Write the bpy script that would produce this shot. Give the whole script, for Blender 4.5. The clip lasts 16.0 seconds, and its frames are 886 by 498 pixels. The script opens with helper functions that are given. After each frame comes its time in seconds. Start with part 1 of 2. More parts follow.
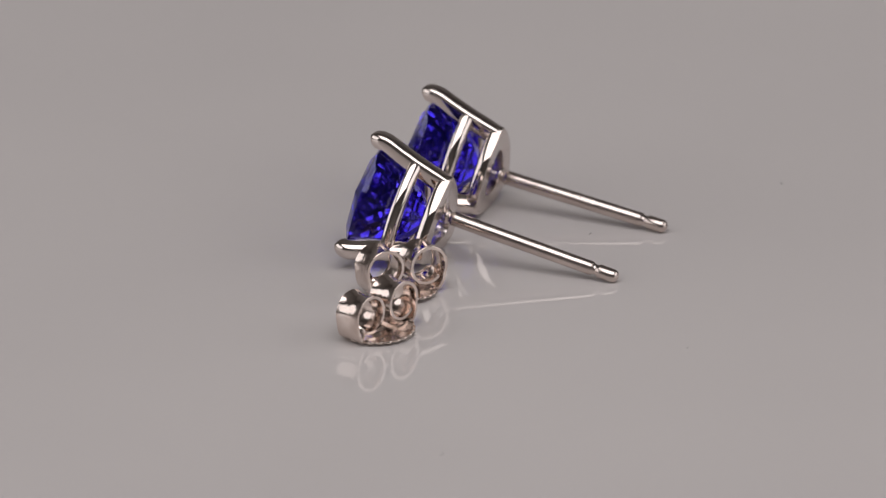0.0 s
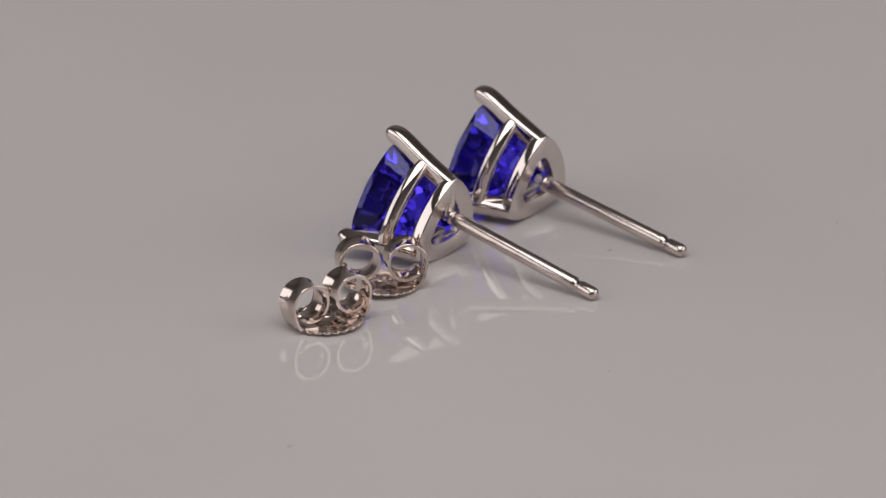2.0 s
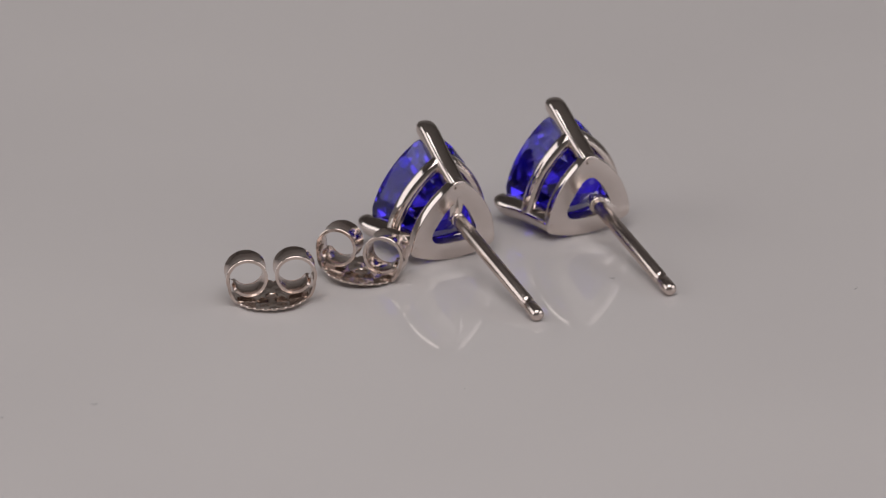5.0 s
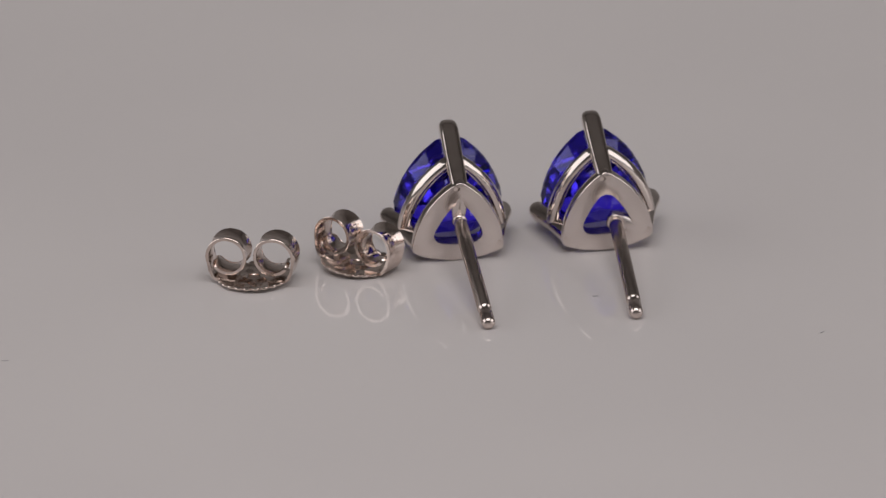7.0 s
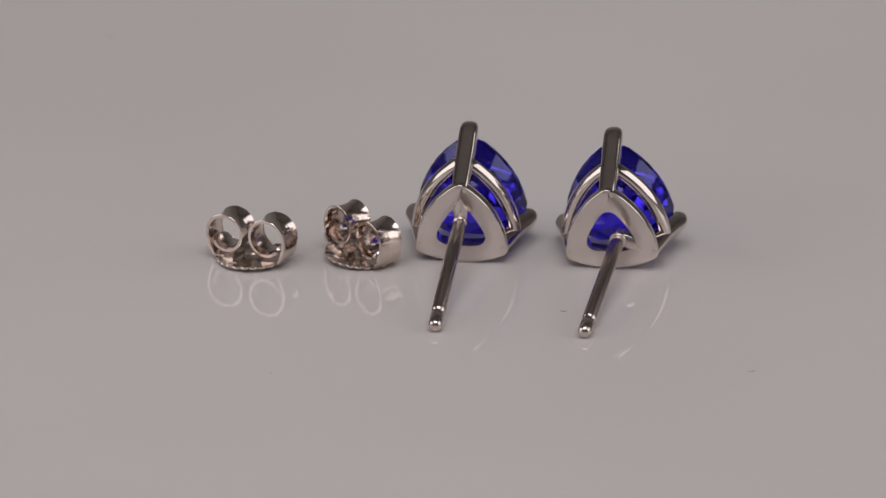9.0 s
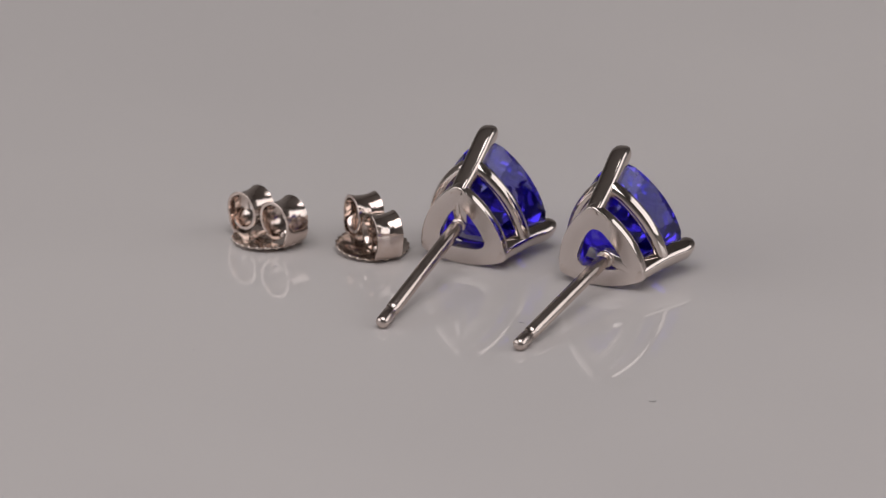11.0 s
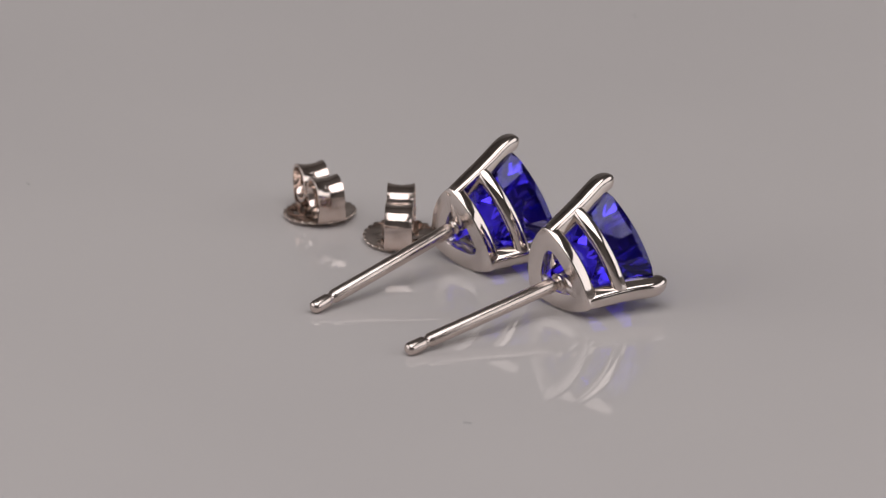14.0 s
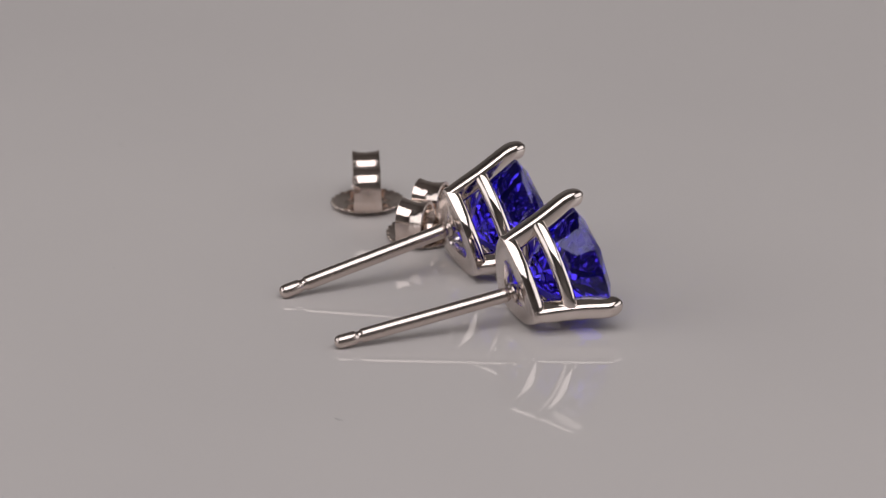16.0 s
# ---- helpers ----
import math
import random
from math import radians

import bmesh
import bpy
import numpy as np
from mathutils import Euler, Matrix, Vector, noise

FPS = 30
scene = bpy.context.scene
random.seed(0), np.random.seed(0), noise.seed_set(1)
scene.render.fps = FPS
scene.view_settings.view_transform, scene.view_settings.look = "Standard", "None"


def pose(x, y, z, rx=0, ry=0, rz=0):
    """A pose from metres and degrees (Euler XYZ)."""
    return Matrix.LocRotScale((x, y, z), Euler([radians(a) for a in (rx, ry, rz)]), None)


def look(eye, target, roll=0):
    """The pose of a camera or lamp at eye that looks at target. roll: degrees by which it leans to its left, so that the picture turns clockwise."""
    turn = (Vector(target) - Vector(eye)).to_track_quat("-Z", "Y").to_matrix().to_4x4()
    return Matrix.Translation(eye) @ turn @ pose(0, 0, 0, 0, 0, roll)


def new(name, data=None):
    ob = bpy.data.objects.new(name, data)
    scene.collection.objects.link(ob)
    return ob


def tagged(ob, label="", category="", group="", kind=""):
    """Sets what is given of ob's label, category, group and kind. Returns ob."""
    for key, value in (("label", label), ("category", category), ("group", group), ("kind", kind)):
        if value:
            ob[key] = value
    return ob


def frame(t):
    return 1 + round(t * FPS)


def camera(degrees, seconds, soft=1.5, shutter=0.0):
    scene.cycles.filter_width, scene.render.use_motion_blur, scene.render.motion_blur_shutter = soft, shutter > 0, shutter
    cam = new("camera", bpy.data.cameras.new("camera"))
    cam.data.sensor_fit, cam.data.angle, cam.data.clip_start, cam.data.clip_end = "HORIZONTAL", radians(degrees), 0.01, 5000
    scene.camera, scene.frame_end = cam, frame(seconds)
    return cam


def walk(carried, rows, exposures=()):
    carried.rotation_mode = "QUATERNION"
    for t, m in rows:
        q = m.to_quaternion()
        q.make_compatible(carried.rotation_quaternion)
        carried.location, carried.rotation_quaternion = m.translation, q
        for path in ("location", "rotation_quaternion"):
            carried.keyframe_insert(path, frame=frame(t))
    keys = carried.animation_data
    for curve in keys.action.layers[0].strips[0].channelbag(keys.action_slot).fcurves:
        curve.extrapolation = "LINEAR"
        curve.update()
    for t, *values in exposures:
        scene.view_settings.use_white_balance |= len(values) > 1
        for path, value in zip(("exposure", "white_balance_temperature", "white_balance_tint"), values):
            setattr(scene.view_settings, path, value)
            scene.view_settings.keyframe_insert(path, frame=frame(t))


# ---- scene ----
# ---- camera: fixed, looking down at a slowly turning plate ----
cam = camera(6.0256, 16.0, soft=1.25)
EYE = (0.00005, -0.47138, 0.18204)
TILT = 0.36642
cam.data.dof.use_dof, cam.data.dof.focus_distance, cam.data.dof.aperture_fstop = True, 0.499, 70.0
AIM = (EYE[0], EYE[1] + math.cos(TILT), EYE[2] - math.sin(TILT))
walk(cam, [(0.0, look(EYE, AIM, -0.50)), (16.0, look(EYE, AIM, -0.50))])

TURN = -8.5656  # degrees per second of the turntable
MM = 0.001

# ---- light: photo softboxes in a dim studio ----
world = bpy.data.worlds.new("studio_air")
scene.world = world
world.use_nodes = True
world.node_tree.nodes["Background"].inputs[0].default_value = (1.0, 0.96, 0.93, 1)
world.node_tree.nodes["Background"].inputs[1].default_value = 0.10


def softbox(name, eye, target, sx, sy, watts, colour=(1.0, 0.98, 0.995)):
    data = bpy.data.lights.new(name, "AREA")
    data.shape, data.size, data.size_y = "RECTANGLE", sx, sy
    data.energy, data.color = watts, colour
    ob = new(name, data)
    ob.matrix_world = look(eye, target)
    return ob


softbox("softbox_overhead", (0.0, -0.30, 0.64), (0, 0, 0), 0.70, 0.58, 3.22)
softbox("softbox_side", (-0.66, -0.14, 0.30), (0, -0.02, 0.06), 0.84, 0.50, 1.70)
softbox("softbox_side", (0.66, -0.14, 0.30), (0, -0.02, 0.06), 0.84, 0.50, 1.70)
scene.view_settings.exposure = 0.0


# ---- materials ----
def material(name):
    m = bpy.data.materials.new(name)
    m.use_nodes = True
    return m, m.node_tree, m.node_tree.nodes["Principled BSDF"]


def node(tree, kind, **inputs):
    n = tree.nodes.new(kind)
    for key, value in inputs.items():
        n.inputs[key.replace("_", " ")].default_value = value
    return n


def noisy(tree, scale, detail=4.0):
    co = tree.nodes.new("ShaderNodeTexCoord")
    n = node(tree, "ShaderNodeTexNoise", Scale=scale, Detail=detail)
    tree.links.new(co.outputs["Object"], n.inputs["Vector"])
    return n


def ranged(tree, source, lo, hi, a=0.3, b=0.7):
    r = tree.nodes.new("ShaderNodeMapRange")
    r.inputs["From Min"].default_value, r.inputs["From Max"].default_value = a, b
    r.inputs["To Min"].default_value, r.inputs["To Max"].default_value = lo, hi
    tree.links.new(source, r.inputs["Value"])
    return r.outputs["Result"]


def blended(tree, factor, ca, cb):
    m = tree.nodes.new("ShaderNodeMix")
    m.data_type = "RGBA"
    m.inputs[6].default_value, m.inputs[7].default_value = (*ca, 1), (*cb, 1)
    tree.links.new(factor, m.inputs[0])
    return m.outputs[2]


def metal(name, ca, cb, rough, rough2, bump, scale):
    m, tree, bsdf = material(name)
    bsdf.inputs["Metallic"].default_value = 1.0
    big, fine = noisy(tree, 600.0), noisy(tree, scale, 6.0)
    tree.links.new(blended(tree, ranged(tree, big.outputs["Fac"], 0, 1), ca, cb), bsdf.inputs["Base Color"])
    tree.links.new(ranged(tree, fine.outputs["Fac"], rough, rough2), bsdf.inputs["Roughness"])
    b = node(tree, "ShaderNodeBump", Strength=bump, Distance=0.00002)
    tree.links.new(fine.outputs["Fac"], b.inputs["Height"])
    tree.links.new(b.outputs["Normal"], bsdf.inputs["Normal"])
    return m


GOLD = metal("polished_white_gold", (0.73, 0.65, 0.605), (0.66, 0.585, 0.545), 0.04, 0.08, 0.055, 5000.0)
SATIN = metal("satin_white_gold", (0.74, 0.67, 0.635), (0.70, 0.63, 0.595), 0.22, 0.25, 0.0, 2500.0)
DRAWN = metal("drawn_white_gold_wire", (0.66, 0.575, 0.53), (0.56, 0.48, 0.44), 0.16, 0.26, 0.045, 4500.0)
DULL = metal("dull_white_gold", (0.80, 0.70, 0.64), (0.62, 0.52, 0.46), 0.14, 0.26, 0.08, 2500.0)
STAMPED = metal("stamped_white_gold", (0.80, 0.70, 0.645), (0.60, 0.49, 0.435), 0.09, 0.18, 0.40, 4500.0)

GEM, tree, bsdf = material("blue_violet_gem")
bsdf.inputs["Base Color"].default_value = (0.062, 0.036, 1.0, 1)
bsdf.inputs["Transmission Weight"].default_value = 0.985
tree.links.new(ranged(tree, noisy(tree, 900.0).outputs["Fac"], 0.02, 0.055), bsdf.inputs["Roughness"])
bsdf.inputs["IOR"].default_value = 1.70
bsdf.inputs["Specular Tint"].default_value = (0.62, 0.6, 1.0, 1)

PLATE, tree, bsdf = material("grey_glossy_acrylic")
# the broad tone drift paints faint soft light bands into the plate's colour
big, fine = noisy(tree, 22.0, 2.0), noisy(tree, 220.0)
tree.links.new(blended(tree, ranged(tree, big.outputs["Fac"], 0, 1), (0.525, 0.488, 0.478), (0.560, 0.521, 0.508)), bsdf.inputs["Base Color"])
tree.links.new(ranged(tree, fine.outputs["Fac"], 0.03, 0.05), bsdf.inputs["Roughness"])
bsdf.inputs["IOR"].default_value = 1.33

DUST, tree, bsdf = material("dark_lint")
tree.links.new(blended(tree, noisy(tree, 3000.0).outputs["Fac"], (0.16, 0.16, 0.17), (0.28, 0.27, 0.27)), bsdf.inputs["Base Color"])
bsdf.inputs["Roughness"].default_value = 0.8

# fabric of the unseen enclosure; its grey is set for bounced fill
PAINT, tree, bsdf = material("grey_enclosure_fabric")
tree.links.new(blended(tree, noisy(tree, 3.0).outputs["Fac"], (0.29, 0.275, 0.265), (0.34, 0.325, 0.315)), bsdf.inputs["Base Color"])
bsdf.inputs["Roughness"].default_value = 0.85

BACK, tree, bsdf = material("pale_backdrop_fabric")
tree.links.new(blended(tree, noisy(tree, 3.0).outputs["Fac"], (0.34, 0.325, 0.315), (0.39, 0.375, 0.365)), bsdf.inputs["Base Color"])
bsdf.inputs["Roughness"].default_value = 0.85

BOARD, tree, bsdf = material("pale_table_board")
tree.links.new(blended(tree, noisy(tree, 20.0).outputs["Fac"], (0.45, 0.43, 0.41), (0.55, 0.52, 0.50)), bsdf.inputs["Base Color"])
bsdf.inputs["Roughness"].default_value = 0.5


# ---- mesh helpers, in millimetres ----
def part(name, bm, mat, parent, label="", smooth=True):
    bmesh.ops.recalc_face_normals(bm, faces=bm.faces[:])
    bmesh.ops.scale(bm, vec=(MM, MM, MM), verts=bm.verts[:])
    me = bpy.data.meshes.new(name)
    bm.to_mesh(me)
    bm.free()
    me.materials.append(mat)
    if smooth:
        me.shade_smooth()
        me.set_sharp_from_angle(angle=radians(38))
    ob = new(name, me)
    ob.parent = parent
    return tagged(ob, label) if label else ob


def skin(bm, rings, closed=False, caps=True):
    """Quads between rings of points; the rings are closed loops."""
    vs = [[bm.verts.new(p) for p in ring] for ring in rings]
    n = len(vs[0])
    pairs = list(zip(vs, vs[1:])) + ([(vs[-1], vs[0])] if closed else [])
    for a, b in pairs:
        for i in range(n):
            bm.faces.new((a[i], a[(i + 1) % n], b[(i + 1) % n], b[i]))
    if caps and not closed:
        bm.faces.new(vs[0][::-1])
        bm.faces.new(vs[-1])
    return vs


def trigon(R, m, angle, cut=0.0):
    """Radius of a triangle with bulging sides: R to a corner (at 90, 210, 330 degrees), m to the middle of a side; cut rounds the corners."""
    c = (R * R - m * m) / (2 * m - R)
    d = (angle - 30) % 120  # 0 and 120 are side middles at 30, 150, 270
    d = min(d, 120 - d)
    a = radians(d)
    r = -c * math.cos(a) + math.sqrt((m + c) ** 2 - (c * math.sin(a)) ** 2)
    if cut:
        lim = R - cut
        k = cut * 0.8
        x = (r - lim) / k
        r = r - k * math.log(1 + math.exp(3 * x)) / 3
    return r


def trigon_loop(R, m, n, cut=0.0, shift=0.0):
    out = []
    for i in range(n):
        a = 90 + 360 * i / n
        r = trigon(R, m, a, cut) + shift
        out.append((r * math.cos(radians(a)), r * math.sin(radians(a))))
    return out


def turned(ob, degrees):
    ob.matrix_basis = pose(0, 0, 0, degrees, 0, 0)
    return ob


# ---- earring: +x runs along the post, z to a corner prong ----
def base_plate(parent):
    n = 96
    bm = bmesh.new()
    # outer contour with rounded edges, then the hole's contour
    prof = [(-0.82, -0.26), (-0.79, -0.15), (-0.72, -0.06), (-0.60, 0.0), (-0.42, 0.03), (-0.22, 0.02), (-0.09, 0.005), (-0.035, -0.005), (-0.008, -0.03), (0.0, -0.06)]
    rings = [[(x, *p) for p in trigon_loop(3.24, 2.33, n, 0.07, s)] for x, s in prof]
    hole = [(0.0, 0.05), (-0.012, 0.015), (-0.05, 0.0), (-0.70, 0.0), (-0.82, 0.10)]
    rings += [[(x, *p) for p in trigon_loop(2.02, 1.16, n, 0.42, s)] for x, s in hole]
    skin(bm, rings, closed=True)
    ob = part("base_plate", bm, SATIN, parent, "satin white gold triangular base with a cut-out")
    ob.data.materials.append(GOLD)  # polished rim, satin back face
    for f in ob.data.polygons:
        if f.normal.x < 0.75 and f.center.yz.length > 2.1 * MM:
            f.material_index = 1
    return ob


def post_seat(parent, seat, r):
    """A tongue from one corner of the base to the post's foot."""
    bm = bmesh.new()
    rings = []
    for h, w, x0, x1, ridge in ((r - 0.30, 0.30, -0.58, -0.06, 0.05), (r + 0.1, 0.38, -0.64, 0.0, 0.10), (1.35, 0.46, -0.68, 0.0, 0.12), (1.9, 0.36, -0.68, 0.0, 0.05), (2.5, 0.16, -0.68, -0.06, 0.0)):
        e = 0.10
        rings.append([(x0, -w + e, h), (x0 + e, -w, h), (x1 - e, -w, h), (x1 - 0.03, -w + e * 0.6, h), (x1 + ridge, 0.03, h), (x1 + ridge, 0.07, h), (x1 - 0.03, w - e * 0.6, h), (x1 - e, w, h), (x0 + e, w, h), (x0, w - e, h)])
    skin(bm, rings)
    return turned(part("post_seat", bm, SATIN, parent), seat - 90)


def prong(parent, angle, short):
    bm = bmesh.new()
    # along the bar: x, radius of the outer face, half width, half depth; the claw bends inwards over the stone
    bar = [(-0.015, 2.94, 0.36, 0.42), (-0.06, 3.02, 0.43, 0.47), (-0.30, 3.11, 0.48, 0.50), (-1.2, 3.37, 0.52, 0.51), (-2.4, 3.72, 0.54, 0.52), (-3.3, 4.02, 0.55, 0.52), (-3.9, 4.23, 0.55, 0.52),
           (-4.30, 4.37, 0.55, 0.52), (-4.62, 4.455, 0.55, 0.52), (-4.90, 4.485, 0.545, 0.52), (-5.12, 4.455, 0.53, 0.51), (-5.30, 4.375, 0.49, 0.48), (-5.43, 4.25, 0.41, 0.41), (-5.50, 4.10, 0.29, 0.30), (-5.53, 3.96, 0.15, 0.17), (-5.535, 3.86, 0.05, 0.06)]
    bar = [(x + short * min(1.0, max(0.0, (-x - 3.0) / 2)), r, w, h) for x, r, w, h in bar]
    path = [(x, r - h) for x, r, w, h in bar]
    size = [(w, h) for x, r, w, h in bar]
    rings, n = [], 32
    for i, ((x, r), (w, h)) in enumerate(zip(path, size)):
        a, b = path[max(i - 1, 0)], path[min(i + 1, len(path) - 1)]
        t = Vector((b[0] - a[0], b[1] - a[1])).normalized()
        if i < 3:
            t = Vector((-1, 0.12)).normalized()
        nx, nr = t.y, -t.x  # outward
        ring = []
        for k in range(n):
            u = 2 * math.pi * k / n
            cu, su = math.cos(u), math.sin(u)
            # domed outside, flat flanks inside
            flat = min(1.0, max(0.0, (9 - i) / 3)) if su < 0 else 0.0
            crown = 0.58 + 0.24 * max(0.0, (i - 8) / 7)
            du = math.copysign(abs(cu) ** (crown - 0.30 * flat), cu) * w * 1.05
            dv = math.copysign(abs(su) ** (crown + 0.10), su) * h * (1 + 0.25 * flat)
            ring.append((x + nx * dv, du, r + nr * dv))
        rings.append(ring)
    skin(bm, rings)
    return turned(part("prong", bm, GOLD, parent), angle - 90)


def gallery(parent):
    bm = bmesh.new()
    n, k = 120, 16
    rings = []
    loop = trigon_loop(3.52, 2.48, n, 0.25)
    for i, (y, z) in enumerate(loop):
        a = math.atan2(z, y)
        ring = []
        for j in range(k):
            u = 2 * math.pi * j / k
            cu, su = math.cos(u), math.sin(u)
            dx = math.copysign(abs(cu) ** 0.85, cu) * 0.40
            dr = math.copysign(abs(su) ** 0.85, su) * 0.36 - dx * 0.25
            ring.append((-2.28 + dx, y + math.cos(a) * dr, z + math.sin(a) * dr))
        rings.append(ring)
    skin(bm, rings, closed=True)
    return part("gallery_ring", bm, GOLD, parent)


def gemstone(parent, spin, side, size):
    """Trillion cut: table, crown, girdle, stepped pavilion."""
    bm = bmesh.new()

    def ring(x, R, m, n, off=0.0, cut=0.25):
        for i in range(n):
            a = 90 + off + 360 * i / n
            r = trigon(R, m, a, cut)
            bm.verts.new((x, r * math.cos(radians(a)), r * math.sin(radians(a))))

    ring(-5.30, 2.62, 1.95, 6)
    ring(-4.70, 3.84, 2.81, 24)
    ring(-4.36, 3.86, 2.82, 12)
    ring(-3.60, 3.46, 2.54, 6, 0, 0.2)
    ring(-2.72, 2.78, 2.20, 6, 30, 0.1)
    ring(-1.70, 1.50, 1.28, 6, 0, 0.1)
    bm.verts.new((-0.95, 0, 0))
    out = bmesh.ops.convex_hull(bm, input=bm.verts[:])
    gone = [v for v in bm.verts if not v.link_faces]
    bmesh.ops.delete(bm, geom=gone, context="VERTS")
    bmesh.ops.dissolve_limit(bm, angle_limit=radians(1.0), verts=bm.verts[:], edges=bm.edges[:])
    bmesh.ops.scale(bm, vec=(1, size, size), verts=bm.verts[:])
    ob = turned(part("gemstone", bm, GEM, parent, "faceted transparent blue-violet trillion gemstone", smooth=False), spin)
    ob.matrix_basis = pose(0, side * MM, 0) @ ob.matrix_basis  # seated a little off centre
    return ob


def post(parent, foot, tip, collar):
    """Lathe from the foot to the tip, with a flange, a friction groove and a round end."""
    axis = Vector(tip) - Vector(foot)
    long = axis.length
    prof = [(-0.55, 0.34), (-0.06, 0.36), (0.02, collar - 0.05), (0.10, collar), (0.20, collar), (0.27, collar - 0.05), (0.31, 0.34), (0.36, 0.325), (0.41, 0.34), (0.46, 0.39), (0.56, 0.43), (0.70, 0.44), (2.5, 0.435),
            (long - 1.40, 0.43), (long - 1.36, 0.415), (long - 1.27, 0.34), (long - 1.14, 0.32), (long - 1.01, 0.34), (long - 0.94, 0.40), (long - 0.89, 0.415),
            (long - 0.02, 0.415), (long + 0.10, 0.39), (long + 0.20, 0.335), (long + 0.27, 0.25), (long + 0.315, 0.14), (long + 0.325, 0.05)]
    q = Vector((1, 0, 0)).rotation_difference(axis)
    bm = bmesh.new()
    rings = []
    for s, r in prof:
        rings.append([q @ Vector((s, r * math.cos(2 * math.pi * k / 28), r * math.sin(2 * math.pi * k / 28))) + Vector(foot) for k in range(28)])
    skin(bm, rings)
    return part("post", bm, DRAWN, parent, "polished round white gold post with a friction groove")


def hallmark(parent, foot, tip, turn):
    """Stamped fineness mark wrapped on the post, then a plain bar for an illegible sign."""
    axis = (Vector(tip) - Vector(foot)).normalized()
    q = Vector((1, 0, 0)).rotation_difference(axis)
    curve = bpy.data.curves.new("mark", "FONT")
    curve.body, curve.size, curve.extrude, curve.offset = "14K", 0.42, 0.02, 0.006
    text = bpy.data.objects.new("mark", curve)
    flat = bpy.data.meshes.new_from_object(text)
    bpy.data.objects.remove(text)
    bpy.data.curves.remove(curve)
    bm = bmesh.new()
    bm.from_mesh(flat)
    bpy.data.meshes.remove(flat)
    bar = bmesh.ops.create_cube(bm, size=1.0)["verts"]
    for v in bar:
        v.co = Vector((1.07 + v.co.x * 0.12, 0.15 + v.co.y * 0.24, v.co.z * 0.04))
    for v in bm.verts:
        r, an = 0.425 + v.co.z, turn - (v.co.y - 0.16) / 0.43
        v.co = q @ Vector((5.35 + v.co.x, r * math.cos(an), r * math.sin(an))) + Vector(foot)
    # paler satin than the post stands in for glints on the letters
    return part("hallmark", bm, SATIN, parent, "small stamped 14K mark", smooth=False)


def earring(seat, off, tip, label):
    ob = new("stud_earring")
    by, bz = off * math.cos(radians(seat)), off * math.sin(radians(seat))
    base_plate(ob)
    post_seat(ob, seat, off)
    gallery(ob)
    for a, short in ((90, 0.12), (210, 0.36), (330, 0.36)):
        prong(ob, a, short)
    gemstone(ob, seat - 90, *((0.10, 1.025) if seat == 90 else (0.0, 1.01)))
    p = post(ob, (0.05, by, bz), tip, 0.45 if seat == 90 else 0.55)
    if seat != 90:
        hallmark(p, (0.05, by, bz), tip, 2.25)
    return tagged(ob, label, "earring", "pair of stud earrings")


# ---- earring back: u (x) runs across both loops, y along the loops' axis ----
DISH = 0.28  # height of the rim over the middle of the disc


def scalloped_disc(parent):
    bm = bmesh.new()
    n = 240
    prof = [(0.42, 0.06), (1.0, 0.03), (1.7, 0.0), (2.14, 0.0), (2.20, 0.03), (2.225, 0.09), (2.20, 0.15), (2.13, 0.17), (2.04, 0.155), (1.9, 0.14), (1.7, 0.13), (1.5, 0.12), (1.36, 0.12), (1.24, 0.13),
            (1.12, 0.14), (1.0, 0.16), (0.88, 0.19), (0.76, 0.24), (0.62, 0.33), (0.52, 0.37), (0.43, 0.36), (0.37, 0.30), (0.37, 0.12)]
    rings = []
    for r, z in prof:
        ring = []
        for i in range(n):
            a = 2 * math.pi * i / n
            lobe = abs(math.cos(12 * a)) ** 0.7
            wave = 1 + (0.075 * lobe - 0.055 if r > 2.1 else 0)
            x, y = r * math.cos(a), r * math.sin(a)
            # raised lens shapes on either side of the hole
            bump = 0.13 * math.exp(-((abs(x) - 0.50) / 0.30) ** 4 - ((abs(y) - 1.15) / 0.24) ** 2) if z > 0.11 and 0.5 < r < 1.95 else 0
            lift = 0.055 * lobe - 0.03 if r > 2.1 and z > 0.08 else 0
            ring.append((r * wave * math.cos(a), r * wave * math.sin(a), z + bump + lift + DISH * (r / 2.2) ** 2))
        rings.append(ring)
    skin(bm, rings, closed=True)
    return part("disc", bm, DULL, parent, "scalloped stamped disc")


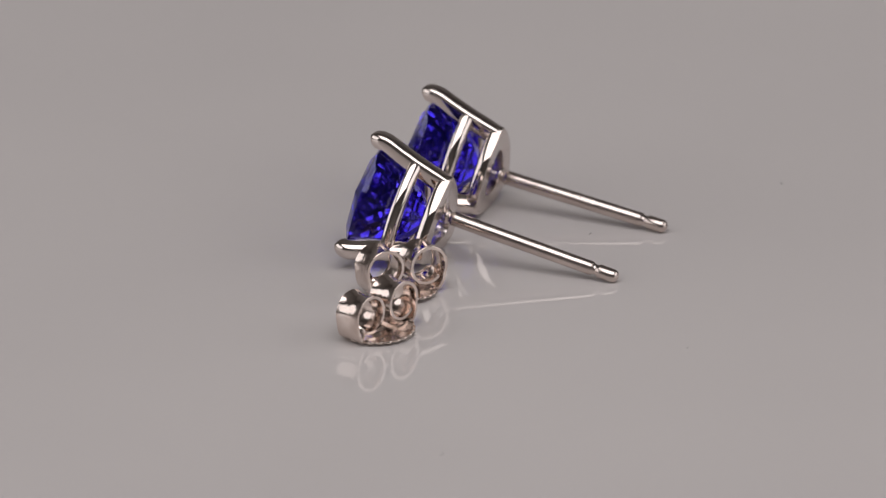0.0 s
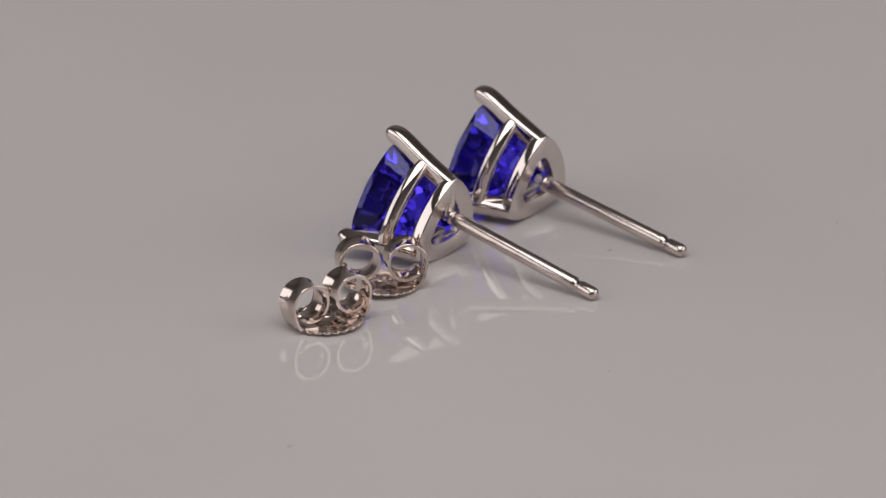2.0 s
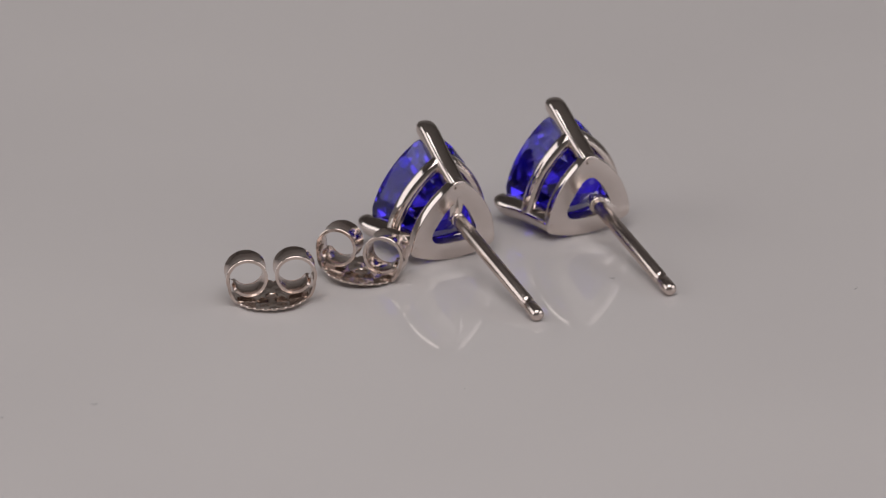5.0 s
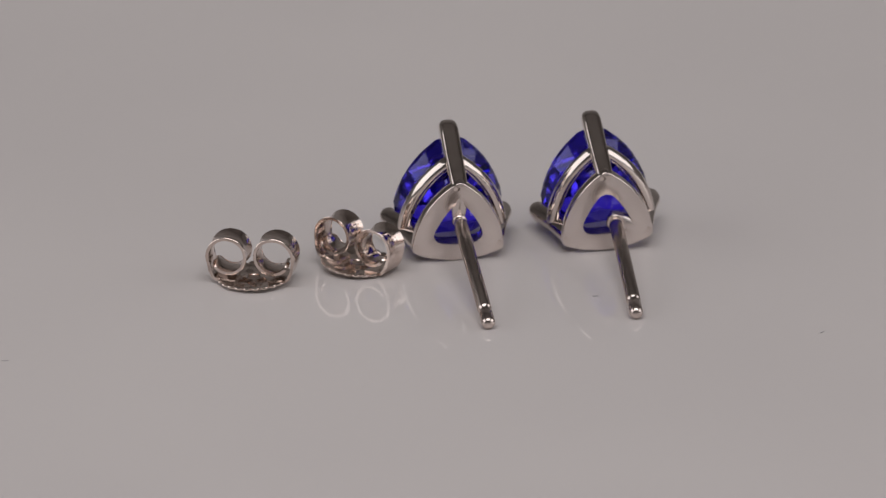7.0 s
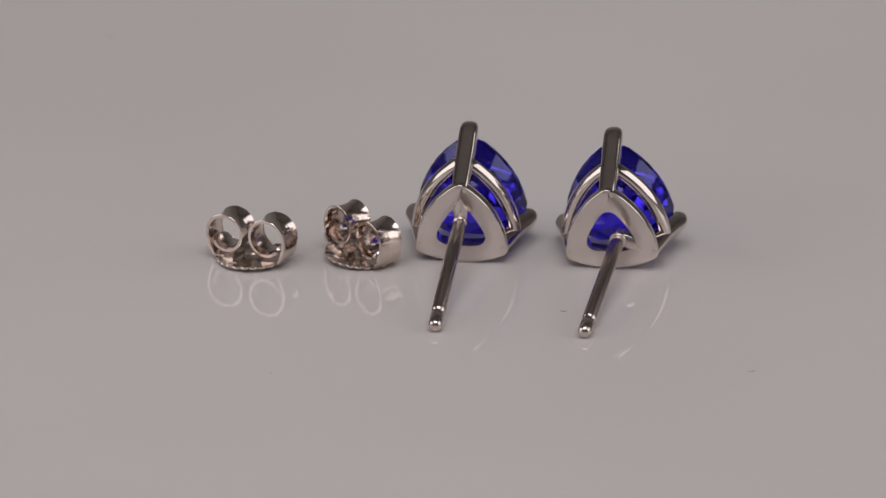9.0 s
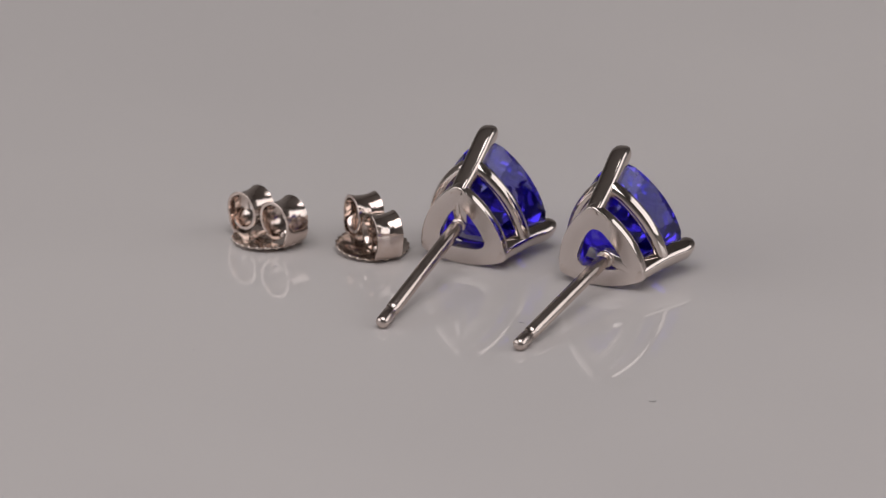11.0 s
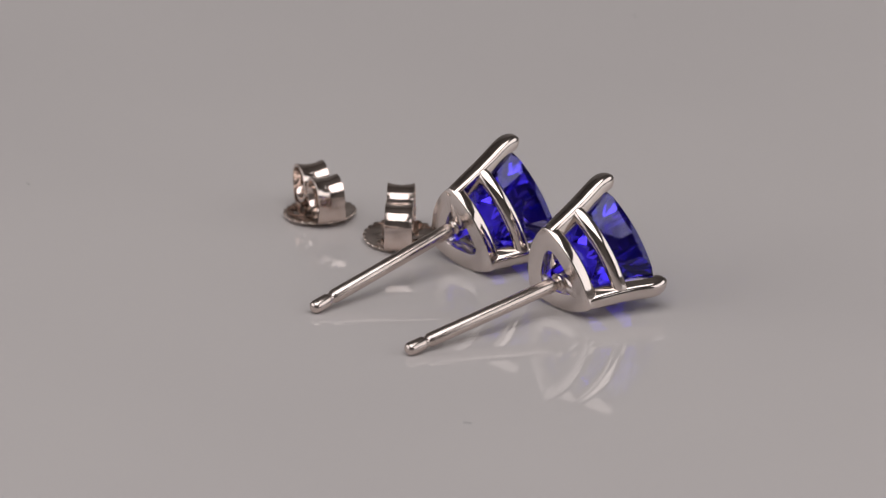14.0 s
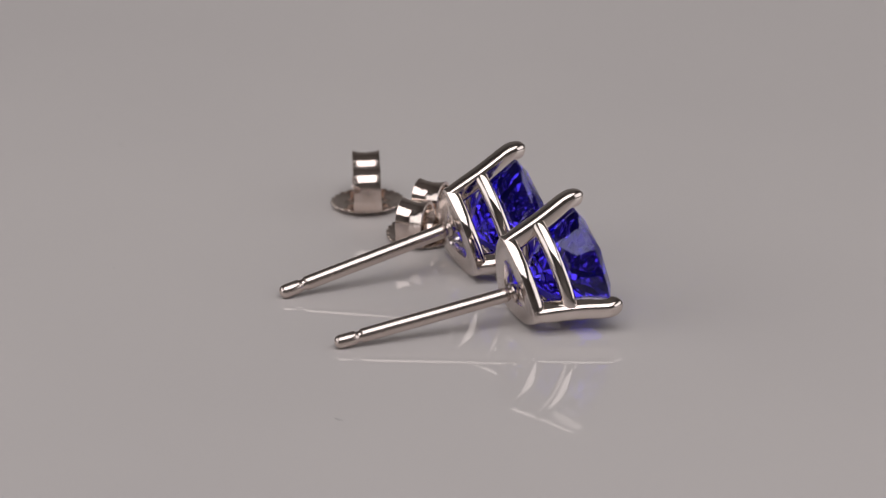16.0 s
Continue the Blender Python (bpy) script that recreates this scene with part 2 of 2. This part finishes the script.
def spring_loop(parent, side):
    """A sprung strip that rises from the disc and curls inwards."""
    path = [(1.0, 0.29), (1.6, 0.34), (1.90, 0.38), (2.09, 0.42), (2.23, 0.50), (2.33, 0.65), (2.41, 0.83), (2.48, 1.02), (2.53, 1.22)]
    cx, cz = 1.43, 1.81
    for k in range(45):
        a = radians(-18 + k * 356 / 44)
        r = 1.19 - 0.27 * max(0, k - 19) / 25
        path.append((cx + r * math.cos(a), cz + r * math.sin(a)))
    rings = []
    for i, (u, z) in enumerate(path):
        a, b = path[max(i - 1, 0)], path[min(i + 1, len(path) - 1)]
        t = Vector((b[0] - a[0], b[1] - a[1])).normalized()
        nu, nz = t.y, -t.x
        grip = min(1.0, max(0.0, (i - 8) / 3))  # the stem stays flat, the curl is waisted
        ring = []
        w, h = (0.87 if i < 8 else 0.83), 0.085
        if i < 3:
            w = 0.74
        if i > len(path) - 4:
            w = 0.83 - 0.05 * (i - len(path) + 4) ** 2
        # outer face with a shallow waist, then the inner face
        outer = [(-1.0, 0.085), (-0.975, 0.11)] + [(v / 8, 0.15 * (v / 8) ** 2 - 0.03 + (0.012 if abs(v) == 2 else 0)) for v in range(-7, 8)] + [(0.975, 0.11), (1.0, 0.085)]
        for v, d in outer:
            d = h + (d - 0.10) * grip
            ring.append((side * (u + nu * d), v * w, z + nz * d))
        for v, d in outer[::-1]:
            d = -h + (d - 0.10) * grip
            ring.append((side * (u + nu * d), v * w, z + nz * d))
        rings.append(ring)
    bm = bmesh.new()
    skin(bm, rings)
    return part("spring_loop", bm, STAMPED, parent)


def earring_back(label):
    ob = new("earring_back")
    scalloped_disc(ob)
    spring_loop(ob, 1)
    spring_loop(ob, -1)
    return tagged(ob, label, "earring back", "pair of earring backs")


# ---- added enclosure, table, turntable ----
def slab(name, x0, x1, y0, y1, z0, z1, mat, label):
    bm = bmesh.new()
    bmesh.ops.create_cube(bm, size=1.0)
    for v in bm.verts:
        v.co = ((x0 + x1) / 2 + v.co.x * (x1 - x0), (y0 + y1) / 2 + v.co.y * (y1 - y0), (z0 + z1) / 2 + v.co.z * (z1 - z0))
    me = bpy.data.meshes.new(name)
    bm.to_mesh(me)
    bm.free()
    me.materials.append(mat)
    return tagged(new(name, me), label, name.split("_")[0], kind="structure")


# unseen roof and walls added to shape fill and reflections in the metal
slab("ceiling", -0.80, 0.80, -1.0, 0.90, 0.92, 0.95, PAINT, "unseen mid grey fabric roof added over the set")
slab("wall_north", -0.80, 0.80, 0.87, 0.90, -0.03, 0.92, PAINT, "unseen mid grey fabric back added to close the set")
slab("wall_south", -0.80, 0.80, -1.03, -1.0, -0.03, 0.95, PAINT, "unseen mid grey fabric front added to close the set")
slab("wall_east", 0.77, 0.80, -1.0, 0.87, -0.03, 0.92, PAINT, "unseen mid grey fabric side added to close the set")
slab("wall_west", -0.80, -0.77, -1.0, 0.87, -0.03, 0.92, PAINT, "unseen mid grey fabric side added to close the set")
slab("table_top", -0.9, 0.9, -1.1, 1.0, -0.06, -0.03, BOARD, "pale studio table top under the turntable")

board = slab("backdrop", -0.60, 0.60, 0.82, 0.83, -0.03, 0.366, BACK, "pale grey backdrop board standing behind the turntable")
for v in board.data.vertices:  # its top edge slopes a little
    if v.co.z > 0.2:
        v.co.z += 0.09 * v.co.x


def turntable():
    bm = bmesh.new()
    n = 160
    rings = [[(r * math.cos(2 * math.pi * k / n), r * math.sin(2 * math.pi * k / n), z) for k in range(n)]
             for r, z in ((150.0, -30.0), (158.0, -29.0), (160.0, -27.0), (160.0, -1.2), (159.6, -0.4), (158.8, 0.0))]
    skin(bm, rings)
    ob = new("turntable")
    part("plate", bm, PLATE, ob, smooth=False)
    return tagged(ob, "round glossy grey acrylic turntable plate", "turntable")


table = turntable()
ear_a = earring(90, 0.62, (11.05, -0.03, 0.48), "white gold stud earring, blue trillion stone, beside the backs")
ear_b = earring(-30, 0.55, (10.99, -0.25, 0.22), "white gold stud earring, blue trillion stone, stamped post")
back_a = earring_back("white gold butterfly earring back standing apart on its disc")
back_b = earring_back("white gold butterfly earring back close beside an earring")


def lint():
    """Fine dust and short fibres on the plate."""
    bm = bmesh.new()
    for x, y, long, turn, curl in ((9.01, 5.26, 0.42, 40, 0.4), (21.01, 13.64, 0.55, 80, 0.5), (-0.01, -29.58, 0.5, 20, 0.9), (14.3, -13.6, 0.14, 10, 0.2),
                                   (-2.6, -34.5, 0.2, 60, 0.3), (-45.2, -11.5, 0.4, 30, 0.6)):
        rings, a = [], radians(turn)
        px, py = x - long / 2 * math.cos(a), y - long / 2 * math.sin(a)
        for i in range(7):
            w = 0.019 * math.sin(math.pi * (i + 0.6) / 7.2)
            rings.append([(px - math.sin(a) * w * c, py + math.cos(a) * w * c, 0.045 + w * s) for c, s in ((1, 0), (0, 1), (-1, 0), (0, -1))])
            px, py = px + math.cos(a) * long / 6, py + math.sin(a) * long / 6
            a += curl / 3
        skin(bm, rings)
    bmesh.ops.scale(bm, vec=(MM, MM, MM), verts=bm.verts[:])
    me = bpy.data.meshes.new("dust")
    bm.to_mesh(me)
    bm.free()
    me.materials.append(DUST)
    return tagged(new("dust", me), "few dark dust specks and short fibres on the plate", "dust", kind="stuff")


dust = lint()


def motions():
    """Everything on the plate turns with it about the world's z axis."""
    places = (
        (table, pose(0, 0, 0)),
        (ear_a, pose(0.00003, 0.00114, 0.00229, -0.35, 12.30, -21.04)),
        (ear_b, pose(0.00331, 0.00956, 0.00236, 3.60, 11.30, -20.73)),
        (back_a, pose(-0.00384, -0.01078, -0.00005, 1.1, -2.0, 48.3)),
        (back_b, pose(-0.00257, -0.00442, 0.0, -0.9, 5.0, 27.4)),
        (dust, pose(0, 0, 0)),
    )
    for ob, home in places:
        walk(ob, [(0.5 * k, pose(0, 0, 0, 0, 0, TURN * 0.5 * k) @ home) for k in range(33)])


motions()
